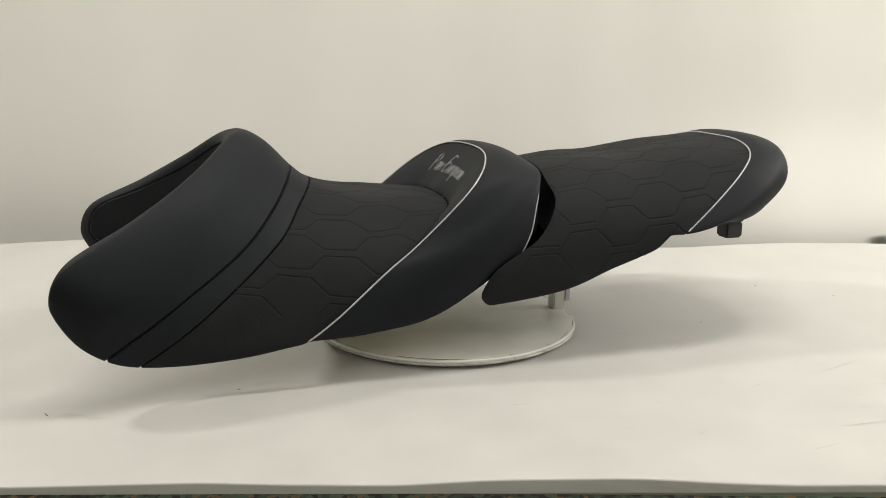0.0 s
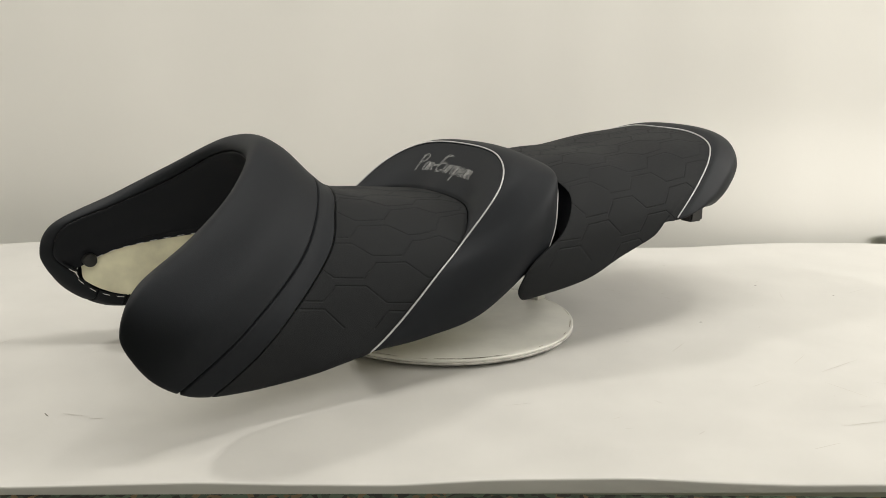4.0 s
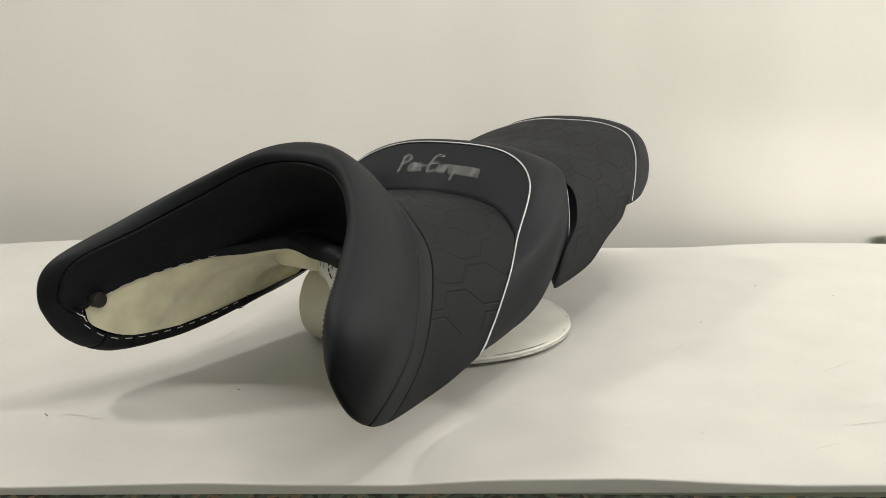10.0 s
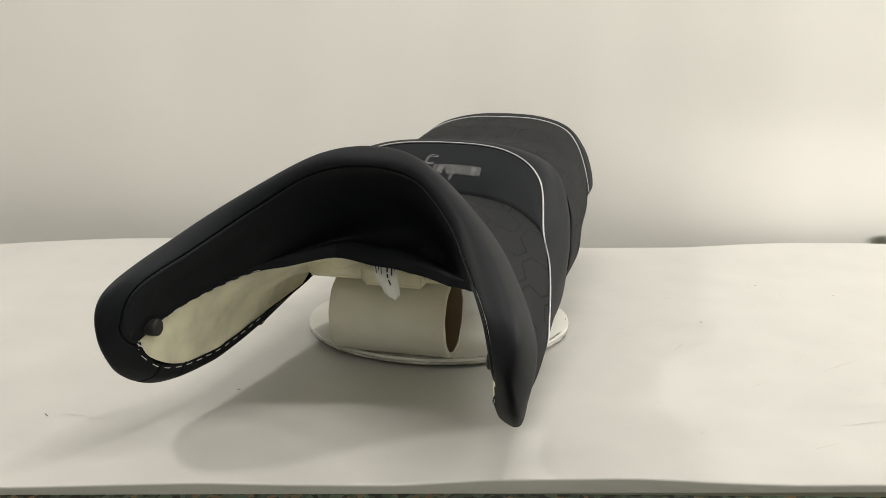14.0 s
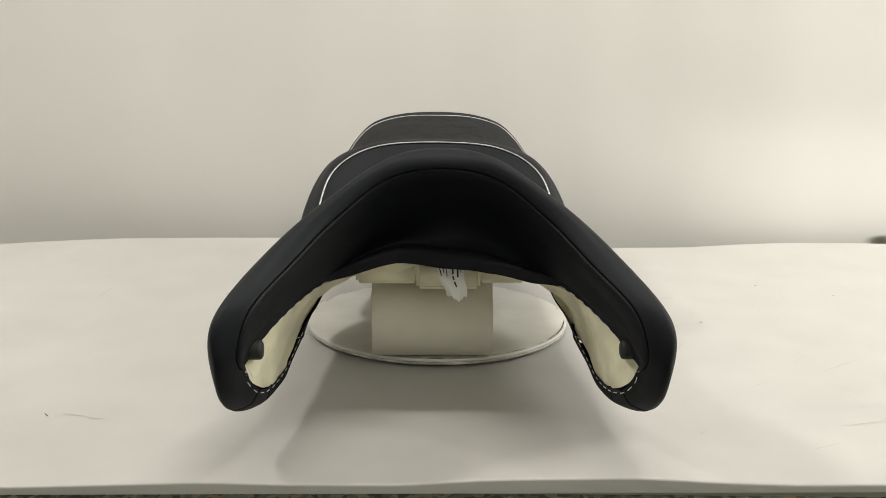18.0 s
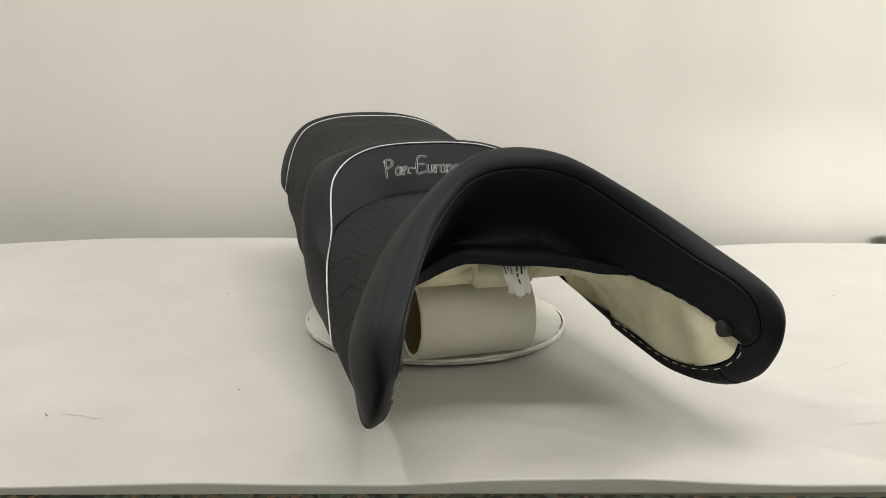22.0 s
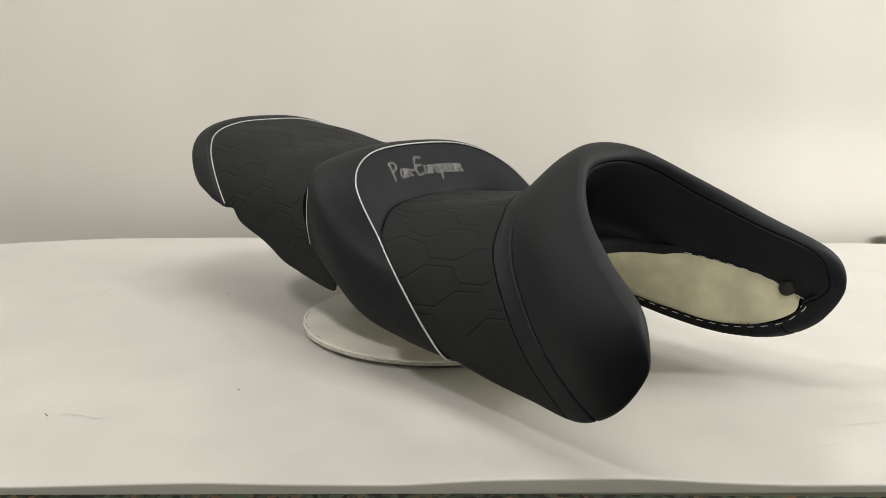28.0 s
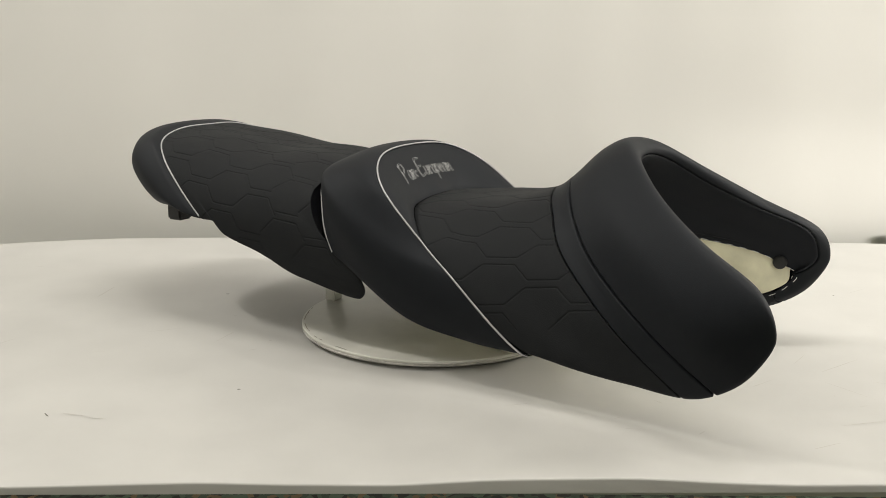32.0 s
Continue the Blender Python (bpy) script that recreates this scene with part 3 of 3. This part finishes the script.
C1 = [(0, 462, 278), (64, 463, 274), (116, 446, 260), (147, 407, 234), (170, 355, 197), (182, 307, 165)], [(175, 310, 162), (155, 312, 165)]
C2 = [(0, 500, 269), (73, 496, 263), (124, 473, 246), (155, 431, 219), (174, 378, 189), (182, 328, 168)], [(175, 330, 167), (155, 334, 169)]
C3 = [(0, 513, 238), (75, 507, 232), (124, 481, 217), (151, 438, 197), (168, 390, 179), (174, 344, 169)], [(169, 344, 168), (155, 344, 169)]
C4 = [(0, 480, 198), (78, 474, 194), (122, 452, 186), (148, 422, 178), (162, 385, 170), (166, 350, 169)], [(164, 350, 168), (155, 348, 169)]
PX = [(0, 126, 238), (52, 124, 236), (98, 118, 225), (150, 109, 204), (173, 80, 165), (177, 29, 132), (176, 11, 107), (173, 9, 94), (170, 17, 85)], [(166, 28, 83), (158, 44, 93)]
PW = [(0, 124, 160), (52, 122, 160), (92, 116, 158), (128, 108, 152), (140, 96, 140), (142, 80, 128), (142, 68, 116), (142, 60, 108), (142, 56, 104)], [(144, 52, 100), (148, 48, 97)]


def slew(g):
    """One front lobe sits a little ahead of the other, and one lower edge a little higher."""
    k = np.clip((0.15 - g[..., 1]) / 0.1, 0, 1)
    g[..., 1] -= 0.003 * k * np.clip(g[..., 0] / 0.17, -1, 1)
    low = np.clip((0.16 - g[..., 2]) / 0.05, 0, 1) * np.clip((g[..., 1] - 0.03) / 0.06, 0, 1) * np.clip((0.25 - g[..., 1]) / 0.06, 0, 1)
    g[..., 2] += 0.005 * low * np.clip(-g[..., 0] / 0.17, 0, 1)
    return g


def pillion_seat():
    seat = tagged(new("pillion_seat"), "black vinyl motorcycle pillion seat with silver piping", "motorcycle seat")
    nv, nx = 380, 14
    g = slew(both(loft2([PX, PF, N1, N2, N3, N4, PP], nv, nx, [14, 66, 66, 66, 34, 34])))
    ref = reference([(0, 252), (60, 251), (114, 239), (153, 210), (178, 168), (185, 112)])
    v = outward(g, ref, lambda y: np.interp(y, [0.12, 0.19, 0.26, 0.345, 0.44], [-0.008, -0.002, 0.002, 0.013, 0.023]))
    g = emboss(g, v, honeycomb(PILLION_Y, PILLION_V, 57, 31, 0.0, (0, 470), 262, 0.09))
    mesh_part("pillion_cushion", grid_mesh("pillion_cushion", seam(g, False, True)), GRAIN, seat, "grained black vinyl embossed with honeycomb lines")
    mesh_part("rear_cover", grid_mesh("rear_cover", seam(both(loft2([PP, C1, C2, C3, C4], 160, nx, [18, 14, 12, 10])), True, False)), SMOOTH, seat)
    mesh_part("front_skirt", grid_mesh("front_skirt", slew(both(loft2([PX, PW], 240, nx, [14])))), INNER, seat)
    h = spline(PP[0], 160)
    bead("piping", np.concatenate([h[::-1] * np.array([-1, 1, 1]), h[1:]]) + np.array([0, 0, 0.0005]), 0.00118, SILVER, seat, "silver piping")
    base = [[(0, y, z), (60, y, z), (120, y, z + 2), (152, y, z + 3)] for y, z in ((40, 98), (112, 106), (184, 126), (240, 146), (289, 163), (340, 166))]
    mesh_part("base_pan", grid_mesh("base_pan", both(loft(base, 40, 8))), RUBBER, seat, "black plastic base")
    # catch under the tail
    bm = bmesh.new()
    box(bm, 0.066, 0.122, 0.362, 0.418, 0.156, 0.176)
    box(bm, 0.092, 0.118, 0.392, 0.420, 0.134, 0.158)
    bmesh.ops.bevel(bm, geom=bm.edges[:], offset=0.003, segments=2, affect="EDGES")
    part("catch", bm, RUBBER, seat, "black plastic catch")
    bm = bmesh.new()
    box(bm, -0.122, -0.066, 0.362, 0.418, 0.156, 0.176)
    box(bm, -0.118, -0.092, 0.392, 0.420, 0.134, 0.158)
    bmesh.ops.bevel(bm, geom=bm.edges[:], offset=0.003, segments=2, affect="EDGES")
    part("catch", bm, RUBBER, seat, "black plastic catch")
    return seat


PILLION_Y, PILLION_V = 193, 174
pillion = pillion_seat()


# ---- turntable and supports ----
def disc():
    base = tagged(new("turntable"), "round white painted turntable disc on the table", "turntable")
    w = np.linspace(0, 2 * math.pi, 181)
    for nm, prof, mat, lab in (("plate", [(0.0, 0.0125), (0.1888, 0.0125), (0.1898, 0.0122), (0.190, 0.0112), (0.190, 0.0087), (0.0, 0.0087)], DISC, ""),
                               ("rim", [(0.17, 0.0085), (0.1901, 0.0085), (0.1905, 0.007), (0.1902, 0.0052), (0.17, 0.0052)], RIM, "worn grey edge"),
                               ("foot", [(0.0, 0.0052), (0.17, 0.0052), (0.17, 0.0004), (0.0, 0.0004)], RUBBER, "dark foot under the disc")):
        g = np.array([[(r * math.cos(a), r * math.sin(a), z) for a in w] for r, z in prof])
        mesh_part(nm, grid_mesh(nm, g), mat, base, lab)
    rng = random.Random(8)
    for k in range(34):
        a, ln, wd = rng.uniform(0, 2 * math.pi), rng.uniform(0.006, 0.045), rng.uniform(0.0005, 0.0013)
        r0 = 0.1868 - 0.0012 * rng.random()
        bm = bmesh.new()
        rim = []
        for j in range(9):
            b = a + ln / 0.19 * (j / 8 - 0.5)
            rim.append((r0 - wd * math.sin(j / 8 * math.pi) * rng.uniform(0.6, 1.0), b))
        rim += [(r0 + 0.0006, a + ln / 0.19 * (0.5 - j / 4)) for j in range(5)]
        bm.faces.new([bm.verts.new((r * math.cos(b), r * math.sin(b), 0.0129)) for r, b in rim])
        part("paint_chip", bm, CHIP, base, "worn spot in the paint")
    return base


turntable = disc()


def roll():
    """A short pale cardboard tube lying on its side, with a ragged open end."""
    base = tagged(new("cardboard_tube"), "pale cardboard tube lying on the disc under the seat", "cardboard tube")
    w = np.linspace(0, 2 * math.pi, 97)
    rows = []
    for x, r in ((-0.079, 0.0465), (-0.079, 0.0532), (-0.0775, 0.054), (0.0695, 0.054), (0.071, 0.0532), (0.071, 0.0465)):
        rows.append([(x + (0.0005 * math.sin(7 * a) * math.sin(3 * a + 1) if x in (-0.079, 0.071) else 0), r * math.cos(a) * (1 + 0.012 * math.sin(7 * a + 1) * math.sin(3 * a) * (r < 0.05)), r * math.sin(a)) for a in w])
    mesh_part("wrap", grid_mesh("wrap", np.array(rows)), CARD, base)
    g = np.array([[(x, 0.0468 * math.cos(a), 0.0468 * math.sin(a)) for a in w] for x in np.linspace(-0.078, 0.070, 5)])
    mesh_part("core", grid_mesh("core", g), BROWN, base, "brown inside of the tube")
    return base


tube_prop = roll()


def post():
    base = tagged(new("support_post"), "white painted metal post under the pillion seat", "post")
    bm = bmesh.new()
    box(bm, -0.012, 0.010, -0.010, 0.008, 0.0, 0.115)
    bmesh.ops.bevel(bm, geom=bm.edges[:], offset=0.0015, segments=2, affect="EDGES")
    part("upright", bm, DISC, base)
    bm = bmesh.new()
    box(bm, 0.004, 0.010, 0.009, 0.016, 0.012, 0.115)
    part("clip", bm, STEEL, base, "thin steel strip")
    return base


support_post = post()


# ---- movement: everything turns with the disc ----
def motions():
    turns = [(0, -72.52), (4, -55.86), (8, -39.37), (12, -22.98), (16, -6.59), (20, 9.87), (24, 26.47), (28, 43.31), (32, 60.46)]
    for ob, place in ((rider, pose(-0.0059, 0, 0)), (pillion, pose(-0.0059 + 0.0089 - 0.00175, 0.004, 0, rz=-0.42)), (turntable, pose(-0.0025, 0.0098, 0)),
                      (tube_prop, pose(-0.010, -0.155, 0.0665)), (support_post, pose(-0.001, 0.190, 0.0125))):
        walk(ob, [(t, pose(0, 0, 0, rz=a) @ place) for t, a in turns])


motions()
